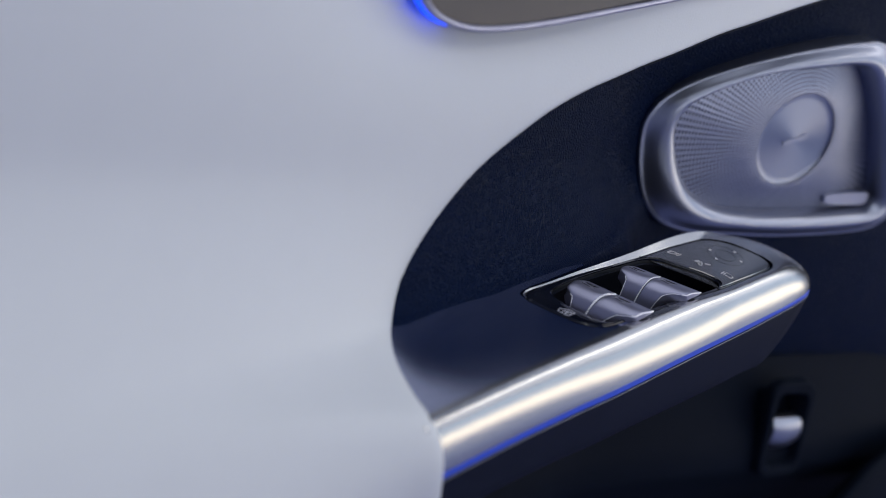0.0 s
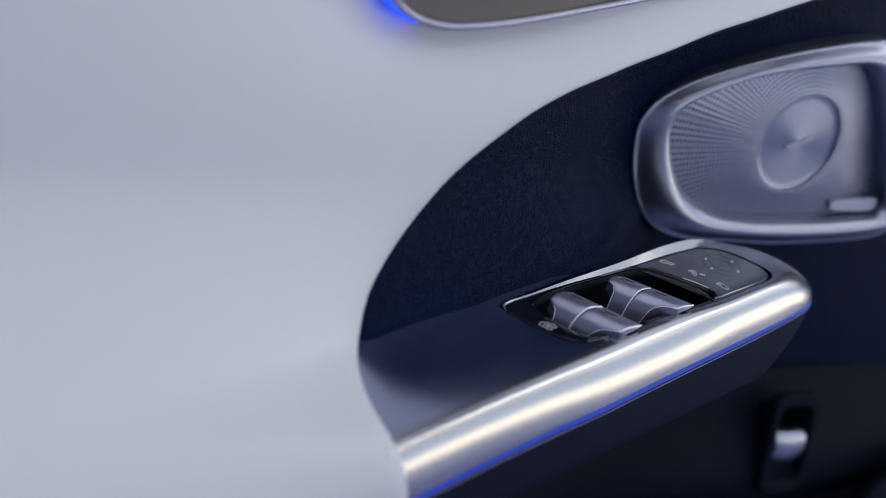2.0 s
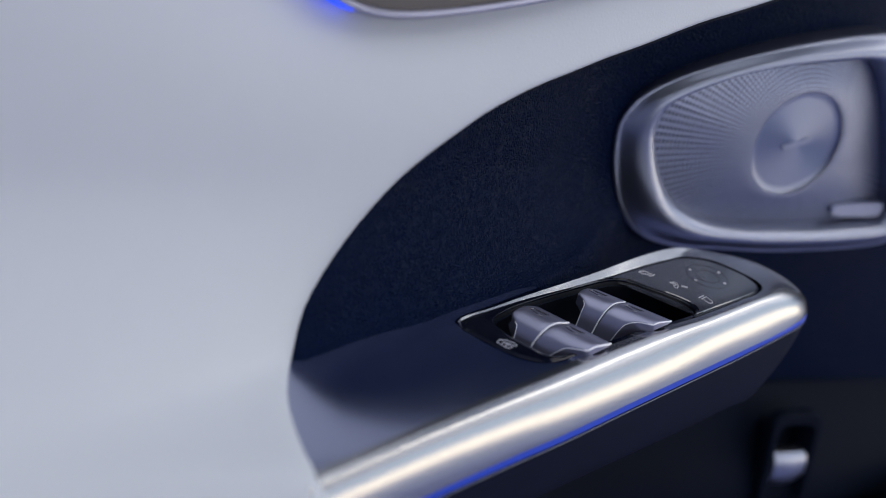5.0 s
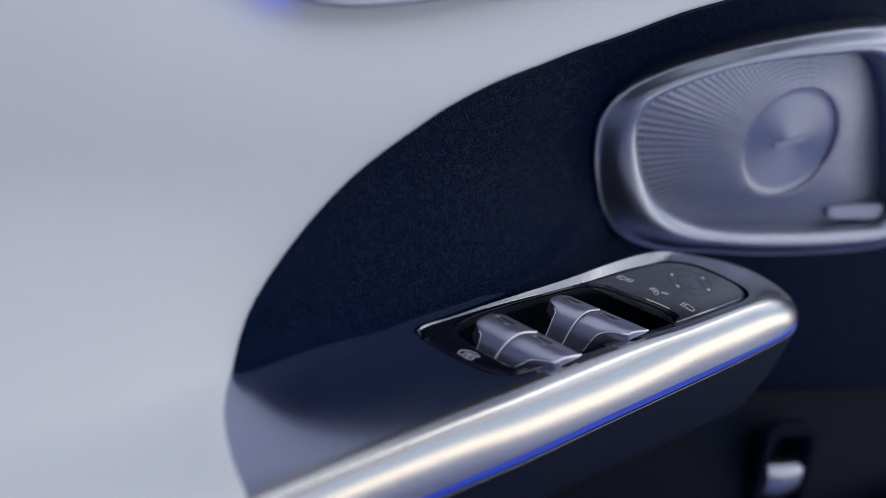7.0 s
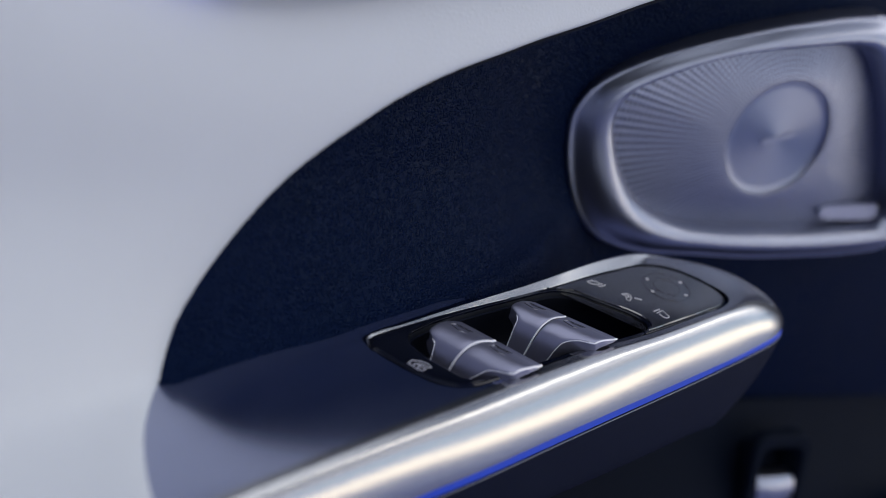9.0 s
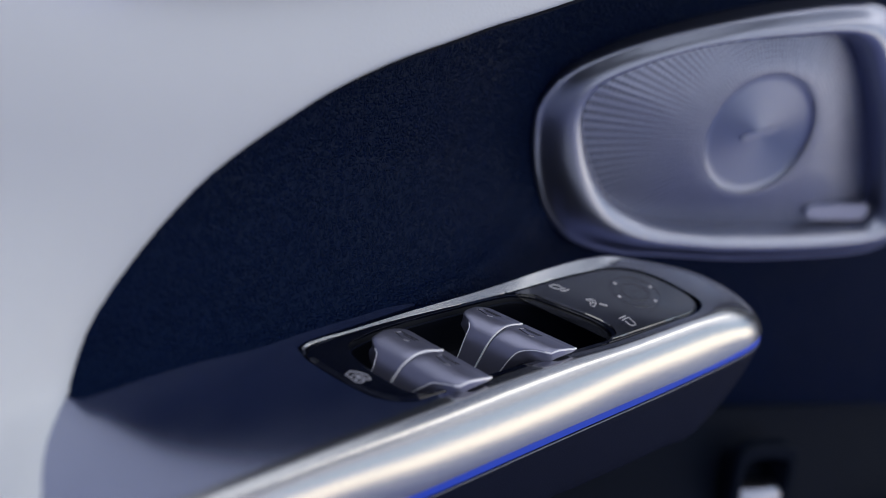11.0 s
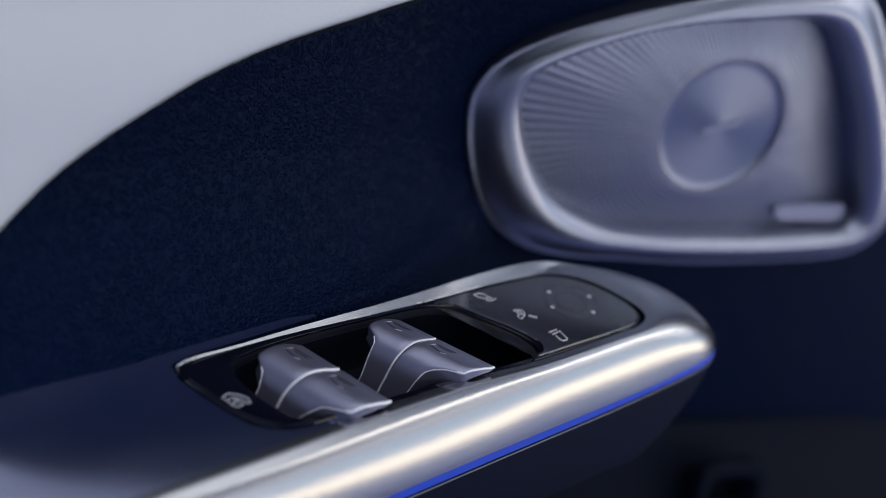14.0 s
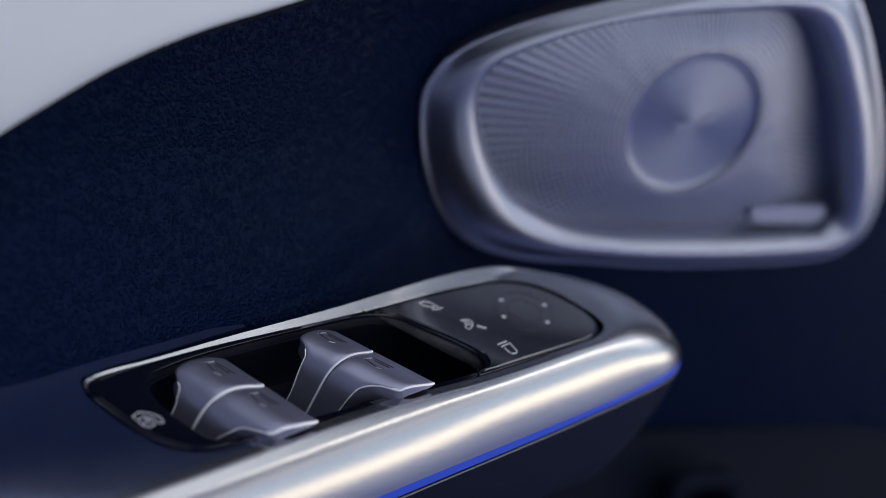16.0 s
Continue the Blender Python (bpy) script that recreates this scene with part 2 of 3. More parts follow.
def ease(x, lo, hi):
    t = min(max((x - lo) / (hi - lo), 0), 1)
    return t * t * (3 - 2 * t)


# ---- door trim ----
door = thing("door_trim", (-0.06, 0.0, -0.3), "pale grey-white leather car door trim with a midnight-blue insert", "car door")


# leather edge: from the front, down the sweep, across the armrest and under it
EDGE = [(0.1360, 0.560, 0.262), (0.0720, 0.330, 0.205), (0.0280, 0.170, 0.163), (0.0038, 0.0837, 0.1362), (-0.0084, 0.0402, 0.1214), (-0.0152, 0.0165, 0.1133),
        (-0.0226, -0.0107, 0.1024), (-0.0282, -0.0305, 0.0949), (-0.0319, -0.0437, 0.0893), (-0.0377, -0.0643, 0.0806), (-0.0427, -0.0825, 0.0708),
        (-0.0464, -0.0956, 0.0614), (-0.0497, -0.1070, 0.0525), (-0.0527, -0.1180, 0.0425), (-0.0554, -0.1278, 0.0305), (-0.0572, -0.1355, 0.0195),
        (-0.0580, -0.1428, 0.0085), (-0.0572, -0.1497, -0.0030), (-0.0535, -0.1555, -0.0150)]
EDGE += [tuple(arm(b, a, h)) for b, a, h in ((-42, -166.6, 0.4), (-31, -176.2, 0.4), (-16, -185.2, 0.6), (-1, -191.5, 0.2), (6, -193.5, -4), (10, -194, -11), (11.5, -194, -18), (12, -191.5, -32), (12, -187, -52), (11, -181, -85), (6, -172, -140), (2, -165, -220), (0, -160, -320))]
edge = spline(EDGE, 170)
EDGE_Y, EDGE_Z = [p[1] for p in EDGE[17::-1]], [p[2] for p in EDGE[17::-1]]


def insert_x(y, z):
    """How far the dark insert stands to the cabin: flat, flared to the armrest below, turned to the seat in front."""
    base = -0.0585 + 0.03 * min(y, 0.0) - 0.012 * ease(y, -0.02, 0.05)
    line = float(np.interp(y, (-0.2, -0.158, -0.138, -0.115, -0.092, -0.061, -0.045, -0.0325, 0.0, 0.035), (-0.0555, -0.0510, -0.0485, -0.0450, -0.0409, -0.0359, -0.0336, -0.0318, -0.0305, -0.031)))
    keep = 1 - ease(y, 0.0, 0.11)
    flare = (line - 0.007 - base) * ease(-z, -0.045, 0.012) * keep
    # a small round down to the level of the armrest's top
    a = y / 0.9859
    level = -0.1764 * (line - 0.0291 * a) + 0.1649 * a
    u = min(max((level + 0.012 - z) / 0.012, 0), 1)
    flare += 0.007 * (1 - math.sqrt(1 - u * u)) * keep
    front = 0.0025 + 0.507 * (y - 0.135) + 0.18 * (z - 0.0625) - 0.0195
    k = 0.014
    rim = float(np.interp(y, EDGE_Y, EDGE_Z))
    tuck = 0.05 * max(ease(z - rim, 0.003, 0.05), ease(-y, 0.152, 0.2))
    return -tuck + k * math.log(math.exp((base + flare) / k) + math.exp(front / k))


ys, zs = np.linspace(-0.19, 0.62, 130), np.concatenate([np.linspace(-0.098, -0.034, 10), np.linspace(-0.031, 0.03, 60), np.linspace(0.034, 0.30, 56)])
part("insert", loft([[(insert_x(y, z), y, z) for z in zs] for y in ys]), DARK_LEATHER, door, "midnight-blue grained leather insert")

def panel_x(y, z):
    """The leather panel away from its edge: leaning with the door, swelling softly to the cabin at armrest height."""
    return -0.0196 + 0.28 * y + 0.078 * ease(-z, -0.045, 0.085) - 0.016 * math.exp(-((y + 0.12) / 0.085) ** 2 - ((z - 0.120) / 0.034) ** 2)


def white_sheet():
    sections = []
    for r in [-0.004, 0.0, 0.0006, 0.0015, 0.003, 0.005, 0.008, 0.012, 0.017, 0.023, 0.03, 0.04, 0.05, 0.065, 0.08, 0.10, 0.125, 0.15, 0.18, 0.22, 0.27, 0.33, 0.40, 0.50, 0.62]:
        sec = []
        keep = math.exp(-max(r, 0) / 0.055)
        for p in edge:
            inward = Vector((-1, 0.2, 0)) if p[2] > -0.012 else (-ARM_N if p[2] > -0.034 else -ARM_B)
            if r < 0:
                sec.append(Vector(p) + inward * 0.004)
                continue
            y, z = p[1] - r, p[2]
            x = keep * (p[0] - 0.28 * r) + (1 - keep) * panel_x(y, z)
            sec.append(Vector((x, y, z)) - inward * 0.0016 * (1 - math.exp(-r / 0.0025)))
        sections.append(sec)
    return loft(sections)


# dark gap and thin lip along the leather's front edge
arc = [Vector(p) for p in edge if p[2] > -0.012]
gap, lip = [], []
for i, p in enumerate(arc):
    d = (arc[min(i + 1, len(arc) - 1)] - arc[max(i - 1, 0)]).normalized()
    side = Vector((1, -0.28, 0)).normalized().cross(d).normalized()
    side = side if side.y > 0 or side.z < 0 else -side
    gap.append(p + side * 0.0007 + Vector((-0.0022, 0, 0)))
    lip.append(p + side * 0.0019 + Vector((-0.0026, 0, 0)))
part("seam_gap", tube(gap, 0.0010, 8), WELL_BLACK, door, "dark gap at the leather's edge")
part("seam_lip", tube(lip, 0.00055, 8), UNDER_PLASTIC, door, "thin dark lip beside the gap")
part("leather_panel", white_sheet(), WHITE_LEATHER, door, "pale grey-white grained leather panel")

# lower door panel under the armrest
def lower_x(y, z):
    ramp = max(0.0, y - 0.035)
    out = -0.0585 + 0.46 * (ramp - 0.02 * (1 - math.exp(-ramp / 0.02)))
    return out + 0.0075 - 0.022 * (1 - ease(-z, 0.082, 0.150)) - 0.03 * ease(-z, 0.155, 0.20)


zs = np.concatenate([np.linspace(-0.086, -0.155, 30), np.linspace(-0.16, -0.46, 14)])
part("lower_panel", loft([[(lower_x(y, -0.08) - 0.04, y, -0.087)] + [(lower_x(y, z), y, z) for z in zs] for y in np.linspace(-0.19, 0.62, 60)]), DARK_PLASTIC, door, "dark blue soft-touch lower panel")

# low pocket edge towards the front
POCKET = [(0.020, 0.140, -0.245), (0.042, 0.198, -0.212), (0.060, 0.244, -0.173), (0.067, 0.264, -0.154), (0.073, 0.281, -0.143), (0.082, 0.305, -0.134), (0.110, 0.380, -0.128), (0.160, 0.520, -0.126)]
lip = [Vector(p) for p in spline(POCKET, 40)]
profile = [(-0.030, -0.050), (-0.012, -0.014), (-0.004, -0.003), (0.0, 0.0), (0.003, -0.0005), (0.005, -0.004), (0.007, -0.012), (0.010, -0.05), (0.012, -0.12)]
part("pocket_edge", loft([[p + Vector((0.90 * o, -0.43 * o, h)) for o, h in profile] for p in lip]), DARK_PLASTIC, door, "rounded dark blue pocket edge")

# ---- armrest ----
armrest = thing("armrest", arm(0, 0, -50), "dark door armrest edged in satin chrome with a blue light line", "armrest")
# inner edge (b, a), outer edge (b, a), drop
RAIL = [(-4.2, -197, 9.6, -197, 20.5), (-3.5, -188, 10.2, -188, 20.5), (0, -150, 14.1, -150, 20.5), (4, -112, 19, -112, 20.5), (7, -84, 23.2, -84, 20.3),
        (10.4, -50, 27.7, -46, 20), (14.8, -21, 31.3, -16, 19.8), (20.8, 7, 34.8, 12, 19.5), (25.2, 38, 38.5, 42, 19.2), (27, 52, 41.3, 66, 19), (25.4, 60, 42.4, 80.5, 19),
        (20.5, 62.5, 41.2, 90.5, 19.5), (14, 62.3, 36.8, 97.5, 20), (6, 61, 28.5, 100.5, 19.5), (-1, 58, 15.5, 98.5, 17.5), (-6.8, 52.5, 2.0, 88.5, 14.6), (-10.8, 45.5, -8.6, 73, 12.6),
        (-13.6, 34, -18.2, 55, 10.5), (-16.2, 20, -22.4, 33, 8), (-18.4, 3, -24.4, 10, 6.4), (-21.3, -14, -26.2, -10, 4.5), (-24.8, -33, -28.0, -29, 3.2),
        (-28.0, -50, -30.2, -48, 2.5), (-30.8, -70, -32.3, -70, 2), (-32.3, -80, -33.7, -81, 1.6), (-32.2, -86.6, -33.2, -88.2, 1.1), (-29.5, -88.9, -29.7, -89.7, 0.5)]
rail = spline(RAIL, 150)


def rail_point(row, f):
    """Across the rail: its place (mm) a share f of the way from the inner edge over the round to the lowest outer line."""
    ib, ia, ob, oa, drop = row
    s = math.sin(f * math.pi / 2)
    x = max(0.0, (s - 0.15) / 0.85)
    m = 0.55 * (1 - ease(oa, 45, 92))
    h = 0.42 + 0.08 * ease(s, 0.0, 0.15) - (drop + 0.5) * (m * x ** 2 + (1 - m) * (1 - math.sqrt(1 - x * x)))
    bead = ease(14.95 - drop, 0.0, 4.0)
    if bead:
        width = math.hypot(ob - ib, oa - ia)
        s = s * (1 - bead) + f * bead
        rise = min(2.3, 0.24 * width)
        band = rise * min(f / 0.5, 1) - (drop + rise) * max(0, (f - 0.48) / 0.52) ** 2
        h = h * (1 - bead) + bead * band
    return ib + (ob - ib) * s, ia + (oa - ia) * s, h


def rail_end(row):
    """Where the chrome stops above the light line."""
    return 1 - 0.145 * ease(row[4], 14.0, 15.2)


def rail_section(row, steps=30):
    ib, ia, ob, oa, drop = row
    out = [arm(ib, ia, -3.0), arm(ib, ia, -0.5)]
    for k in range(steps + 1):
        b, a, h = rail_point(row, rail_end(row) * k / steps)
        out.append(arm(b, a, h))
    back = arm(ib + (b - ib) * 0.8, ia + (a - ia) * 0.8, h)
    return out + [back]


part("chrome_rail", loft([rail_section(r) for r in rail], cap=True), SATIN_CHROME, armrest, "satin chrome edge trim", angle=60)


# blue light line below the rail, round to the tip
def line_low(row):
    """The light line's lower edge (mm down), thinning to the tip."""
    return row[4] + 0.4 - 1.6 * ease(row[3], 20, 98)


outer = [r for r in rail if r[4] > 14.9 and (r[2] > 13 or r[3] < -60)]
glow = []
for r in outer:
    ib, ia, ob, oa, drop = r
    d = Vector((ob - ib, oa - ia)).normalized()
    b, a, h = rail_point(r, rail_end(r))
    f = lambda k, z: arm(ob + d.x * k, oa + d.y * k, z)
    glow.append([arm(b - d.x * 0.7, a - d.y * 0.7, h + 0.2), arm(b - d.x * 0.25, a - d.y * 0.25, h - 0.1), f(-0.35, h * 0.5 - drop * 0.5), f(-0.3, -line_low(r)), f(-3, -line_low(r) - 0.2), f(-3, h)])
part("light_line", loft(glow, around=True, cap=True), BLUE_GLOW, armrest, "glowing blue ambient light line")

# lower body: a thin lip under the light line, sides that fall away and close in a rounded nose
body = []
for r in outer:
    ib, ia, ob, oa, drop = r
    depth = 30 + 9 * ease(oa, -150, 60)
    nose, low = ease(oa, 40, 101), line_low(r)
    sec = [arm(ob - 3.5, oa, -low - 0.6), arm(ob - 0.6, oa, -low - 0.65), arm(ob - 0.15, oa, -low - 0.9), arm(ob, oa, -low - 1.4)]
    for k in range(1, 17):
        t = k / 16
        inset = 0.1 + 5.0 * t ** 2 + 55 * ease(t, 0.72, 1.0) ** 1.5
        fall = low - drop + 1.4 + (depth - 2.1) * (1 - (1 - min(t / 0.8, 1)) ** 1.25)
        back = nose * (2 * t + 48 * t ** 2.1)
        sec.append(arm(ob - inset, oa - back, -drop - fall))
    body.append(sec)
# paler strip that puts the body lip's highlight into its colour
lip_line = [arm(r[2] - 0.2, r[3], -line_low(r) - 0.95) for r in outer]
part("lip", tube(lip_line, 0.00030, 6), LIP_HIGHLIGHT, armrest, "thin pale line painting the highlight on the body's lip")
part("lower_body", loft(body), UNDER_PLASTIC, armrest, "dark soft-touch underside")

# dark satin top behind the switches
DOOR_LINE = [(-62, -198), (-58, -175), (-55, -160), (-51.5, -140), (-48, -117), (-44, -93), (-42, -80), (-39.5, -66), (-35.6, -50), (-31.6, -36)]
BACK_LEFT = [(-28, -90.0), (-33.6, -88.5), (-34.6, -81), (-33.6, -70), (-31.8, -48), (-31, -38)]
BACK_RIGHT = [(-28, -90.0), (-20, -89.0), (-11, -87), (-2, -83.4), (4.5, -75.5), (7.2, -63), (10.0, -51)]
RAIL_LINE = [(-4, -198), (-3.3, -188), (0.2, -150), (4.2, -112), (7.2, -84), (10.2, -50)]


def at(line, a):
    p = spline(line, 80)
    return float(np.interp(a, p[:, 1], p[:, 0]))


def top_strip(left, right, a0, a1, count):
    """The flat top between two lines, its sides turned down."""
    rows = []
    for a in np.linspace(a0, a1, count):
        l, r = at(left, a), at(right, a)
        rows.append([arm(l, a, -4.3)] + [arm(l + (r - l) * k / 8, a, -0.3) for k in range(9)] + [arm(r, a, -4.3)])
    return rows


whole = joined(loft(rows) for rows in (top_strip(DOOR_LINE, RAIL_LINE, -198, -90, 30), top_strip(DOOR_LINE, BACK_LEFT, -90, -38, 40), top_strip(BACK_RIGHT, RAIL_LINE, -90, -51, 40)))
bmesh.ops.remove_doubles(whole, verts=whole.verts, dist=1e-6)
part("top_panel", whole, SATIN_PANEL, armrest, "satin dark blue top panel")

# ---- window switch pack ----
ICON_GREY = material("icon_print_and_glint_grey", (0.36, 0.36, 0.42), 0.5)
PACK = [(-31.5, -87.5), (-32.4, -80), (-31.3, -66), (-29, -47), (-25.6, -30), (-22, -12), (-19, 4), (-16, 20), (-12.6, 38), (-10, 46), (-6, 52.5), (0, 57.5), (8, 60.5), (17, 61.7), (23, 60), (26, 55.5),
        (26.4, 50), (24.7, 38), (22.3, 22), (20, 7), (17, -9), (14, -24), (11.6, -36), (9.4, -48), (6.9, -62), (4.6, -73), (1.5, -79), (-4, -83.2), (-11, -86), (-22, -88.3), (-28, -89)]
WELL = [(-25.5, -74), (-27, -66), (-26.6, -56), (-24.4, -40), (-21.6, -24), (-19, -10), (-16.5, -2), (-12, 3.5), (-4, 7.4), (6, 11.6), (13, 13.2), (17.4, 11.4), (18.4, 6.5), (17, -3), (14.4, -16),
        (11.2, -33), (8.3, -48), (5.8, -60), (3.6, -68), (0, -72.5), (-8, -74.8), (-17, -76)]
pack = thing("window_switch_pack", arm(2, -18, 0), "gloss black window and mirror switch pack set in the armrest", "switch panel")
# the lens is held on the rockers
cam.data.dof.focus_object = pack


def by_angle(loop, count, c):
    """The loop's points at even steps of angle round c."""
    p = spline(loop, 600, True) - np.array(c)
    a = np.unwrap(np.arctan2(p[:, 1] / 1.9, p[:, 0]))
    if a[-1] < a[0]:
        p, a = p[::-1], a[::-1]
    p, a = np.concatenate([p, p[:1]]), np.concatenate([a, [a[0] + math.tau]])
    at = a[0] + (np.arange(count) * math.tau / count - a[0]) % math.tau
    o = np.argsort(a)
    return np.stack([np.interp(at, a[o], p[o, k]) for k in (0, 1)], 1) + np.array(c)


centre = (-6, -32)
wl = by_angle(WELL, 140, centre)
ol = by_angle(PACK, 140, centre)


def shift(loop, mm):
    """The loop moved outwards by so many millimetres."""
    out = []
    n = len(loop)
    for i in range(n):
        d = np.array(loop[(i + 1) % n]) - np.array(loop[i - 1])
        nrm = np.array((d[1], -d[0])) / (np.linalg.norm(d) + 1e-9)
        out.append(np.array(loop[i]) + nrm * mm)
    return out


bezel_rows = [[arm(b, a, -4) for b, a in ol], [arm(b, a, -0.5) for b, a in ol], [arm(b, a, -0.05) for b, a in shift(ol, -0.4)], [arm(b, a, -0.05) for b, a in shift(ol, -0.9)], [arm(b, a, -0.4) for b, a in shift(ol, -1.1)], [arm(b, a, -0.05) for b, a in shift(ol, -1.4)],
              [arm(b, a, 0.0) for b, a in shift(wl, 1.2)], [arm(b, a, -0.25) for b, a in shift(wl, 0.5)], [arm(b, a, -1.0) for b, a in shift(wl, 0.3)]]
part("bezel", loft(bezel_rows, around=True), PIANO_BLACK, pack, "gloss black surround")
well_rows = [[arm(b, a, -0.9) for b, a in shift(wl, 0.32)], [arm(b, a, -1.8) for b, a in shift(wl, -0.5)], [arm(b, a, -4.3) for b, a in shift(wl, -0.9)], [arm(b, a, -13) for b, a in shift(wl, -1.6)], [arm(b, a, -16) for b, a in shift(wl, -3.5)],
             [arm(-6 + (b + 6) * 0.4, -32 + (a + 32) * 0.4, -17) for b, a in wl], [arm(-6 + (b + 6) * 0.02, -32 + (a + 32) * 0.02, -17) for b, a in wl]]
part("well", loft(well_rows, around=True), WELL_BLACK, pack, "matt black recess")

part("well_rim", tube([arm(b, a, -2.4) for b, a in shift(wl, -0.75)], 0.00028, 6, True), UNDER_PLASTIC, pack, "thin lip inside the recess")

# touch surface for the mirrors, in front of the well
TOUCH = [(-17.4, -0.6), (-15.4, 15), (-12.2, 33), (-9.4, 45), (-5.4, 51.6), (0.4, 56.6), (8, 59.5), (16.8, 60.7), (22.3, 59.1), (25, 55), (25.4, 50), (23.7, 38), (21.3, 22), (19.4, 9.5),
         (18.6, 13), (14, 15.3), (6, 13.6), (-4, 9.2), (-12.5, 5.2)]
touch = part("touch_surface", slab([arm(b, a, 0.5) for b, a in spline(TOUCH, 120, True)], ARM_N, 0.0014), TOUCH_BLACK, pack, "dark grey touch surface for the mirrors")


def disc(c, up, radius, thick, sides=14):
    u = up.cross(ARM_A).normalized()
    v = up.cross(u)
    return slab([c + radius * (math.cos(k * math.tau / sides) * u + math.sin(k * math.tau / sides) * v) for k in range(sides)], up, thick)


for b, a in ((-1.7, 40.0), (7.2, 51.2), (4.7, 34.1), (13.8, 44.9)):
    part("marker_dot", disc(arm(b, a, 0.62), ARM_N, 0.00075, 0.0002), ICON_WHITE, touch, "small white marker dot")


for radius in (5.4, 9.6):
    part("groove", tube([arm(6 + radius * math.cos(k * math.tau / 48), 42.5 + radius * math.sin(k * math.tau / 48), 0.46) for k in range(48)], 0.00016, 6, True), PIANO_BLACK, touch, "faint ring on the mirror pad")


def strokes(name, lines, radius, mat, parent, place, label=""):
    """One icon: joined thin strokes; place turns its plane coordinates into the world's."""
    whole = joined(tube([place(*p) for p in line], radius, 6) for line in lines)
    return part(name, whole, mat, parent, label)


SKEW_P, SKEW_Q = (0.970, 0.243), (0.139, 0.990)


def icon_place(b0, a0, h=0.55):
    return lambda u, w: arm(b0 + SKEW_P[0] * u + SKEW_Q[0] * w, a0 + SKEW_P[1] * u + SKEW_Q[1] * w, h)


# three printed icons: mirror left, mirror pair, folding
strokes("icon", [[(-2.9, -2.4), (-2.9, -0.2), (-1.6, 0.9), (0.5, 0.5), (0.4, -1.2), (-1.2, -2.5), (-2.9, -2.4)], [(0.6, 0.2), (1.0, 1.2)], [(0.6, -0.6), (1.6, -2.0), (2.2, -0.2), (1.9, 1.7)]], 0.00025, ICON_WHITE, touch, icon_place(-10.4, 17.6))
strokes("icon", [[(-2.6, 0.4), (-1.9, 2.7), (-0.4, 2.6), (1.2, 1.0), (2.4, -1.7), (1.2, -1.9), (0.0, -0.6), (0.3, 0.9), (1.2, 1.0)], [(-2.6, 0.4), (-0.9, 0.6), (0.0, -0.6)], [(-1.9, 1.5), (-0.2, 1.5)]], 0.00024, ICON_WHITE, touch, icon_place(1.6, 20.4))
strokes("icon", [[(1.9, 1.9), (4.1, 3.1)]], 0.00036, ICON_WHITE, touch, icon_place(1.6, 20.4))
strokes("icon", [[(-1.9, -2.0), (-2.1, 1.7)], [(-0.5, -2.2), (-1.0, 1.8), (3.1, -0.1), (3.9, -1.2), (3.6, -2.5), (2.8, -2.7), (0.4, -1.8)]], 0.00025, ICON_WHITE, touch, icon_place(15.4, 24.2))
# printed icon behind the rockers
strokes("icon", [[(-1.2, -4.2), (-2.3, -1.1), (-0.1, 1.1), (2.7, 1.9), (5.3, 0.7)], [(-1.2, -4.2), (1.0, -4.3), (0.2, -1.8), (2.2, -0.2), (4.8, -0.4), (5.3, 0.7)], [(1.0, -4.3), (3.9, -4.9), (5.3, -4.0), (5.1, -1.9), (3.2, -1.6), (2.4, -3.0), (3.9, -4.9)], [(0.2, -1.8), (3.2, -1.6)]],
        0.00026, ICON_GREY, pack, lambda u, w: icon_place(-14.6, -81.0, 0.08)(0.6 + 0.82 * u, -0.3 + 0.82 * w))
# fine joints across the surround
for b0, a0, b1, a1 in ((17.4, 8.2, 20.6, 6.2), (-18.0, -2.6, -20.4, -3.6), (5.9, -61.6, 9.2, -60.9)):
    part("joint", tube([arm(b0, a0, 0.0), arm(b1, a1, 0.0)], 0.00028, 6), WELL_BLACK, pack, "fine dark joint in the surround")

# rockers: (distance behind the lip, height) of the top, then back along the underside
CREST = [(0, 3.0), (2, 3.3), (4.5, 4.0), (7.8, 4.5), (10.5, 4.3), (13, 3.3), (15.2, 1.4), (17, -1.6), (18.6, -5.8), (20.2, -10), (21.4, -14)]
UNDER = [(18.4, -14), (16.5, -8), (14, -3.2), (11, -0.2), (8, 1.2), (4.5, 1.6), (1.6, 1.5), (0.2, 1.9)]


def rocker_place(origin, p, q):
    return lambda u, w, h: arm(origin[0] + p[0] * u - q[0] * w, origin[1] + p[1] * u - q[1] * w, h)


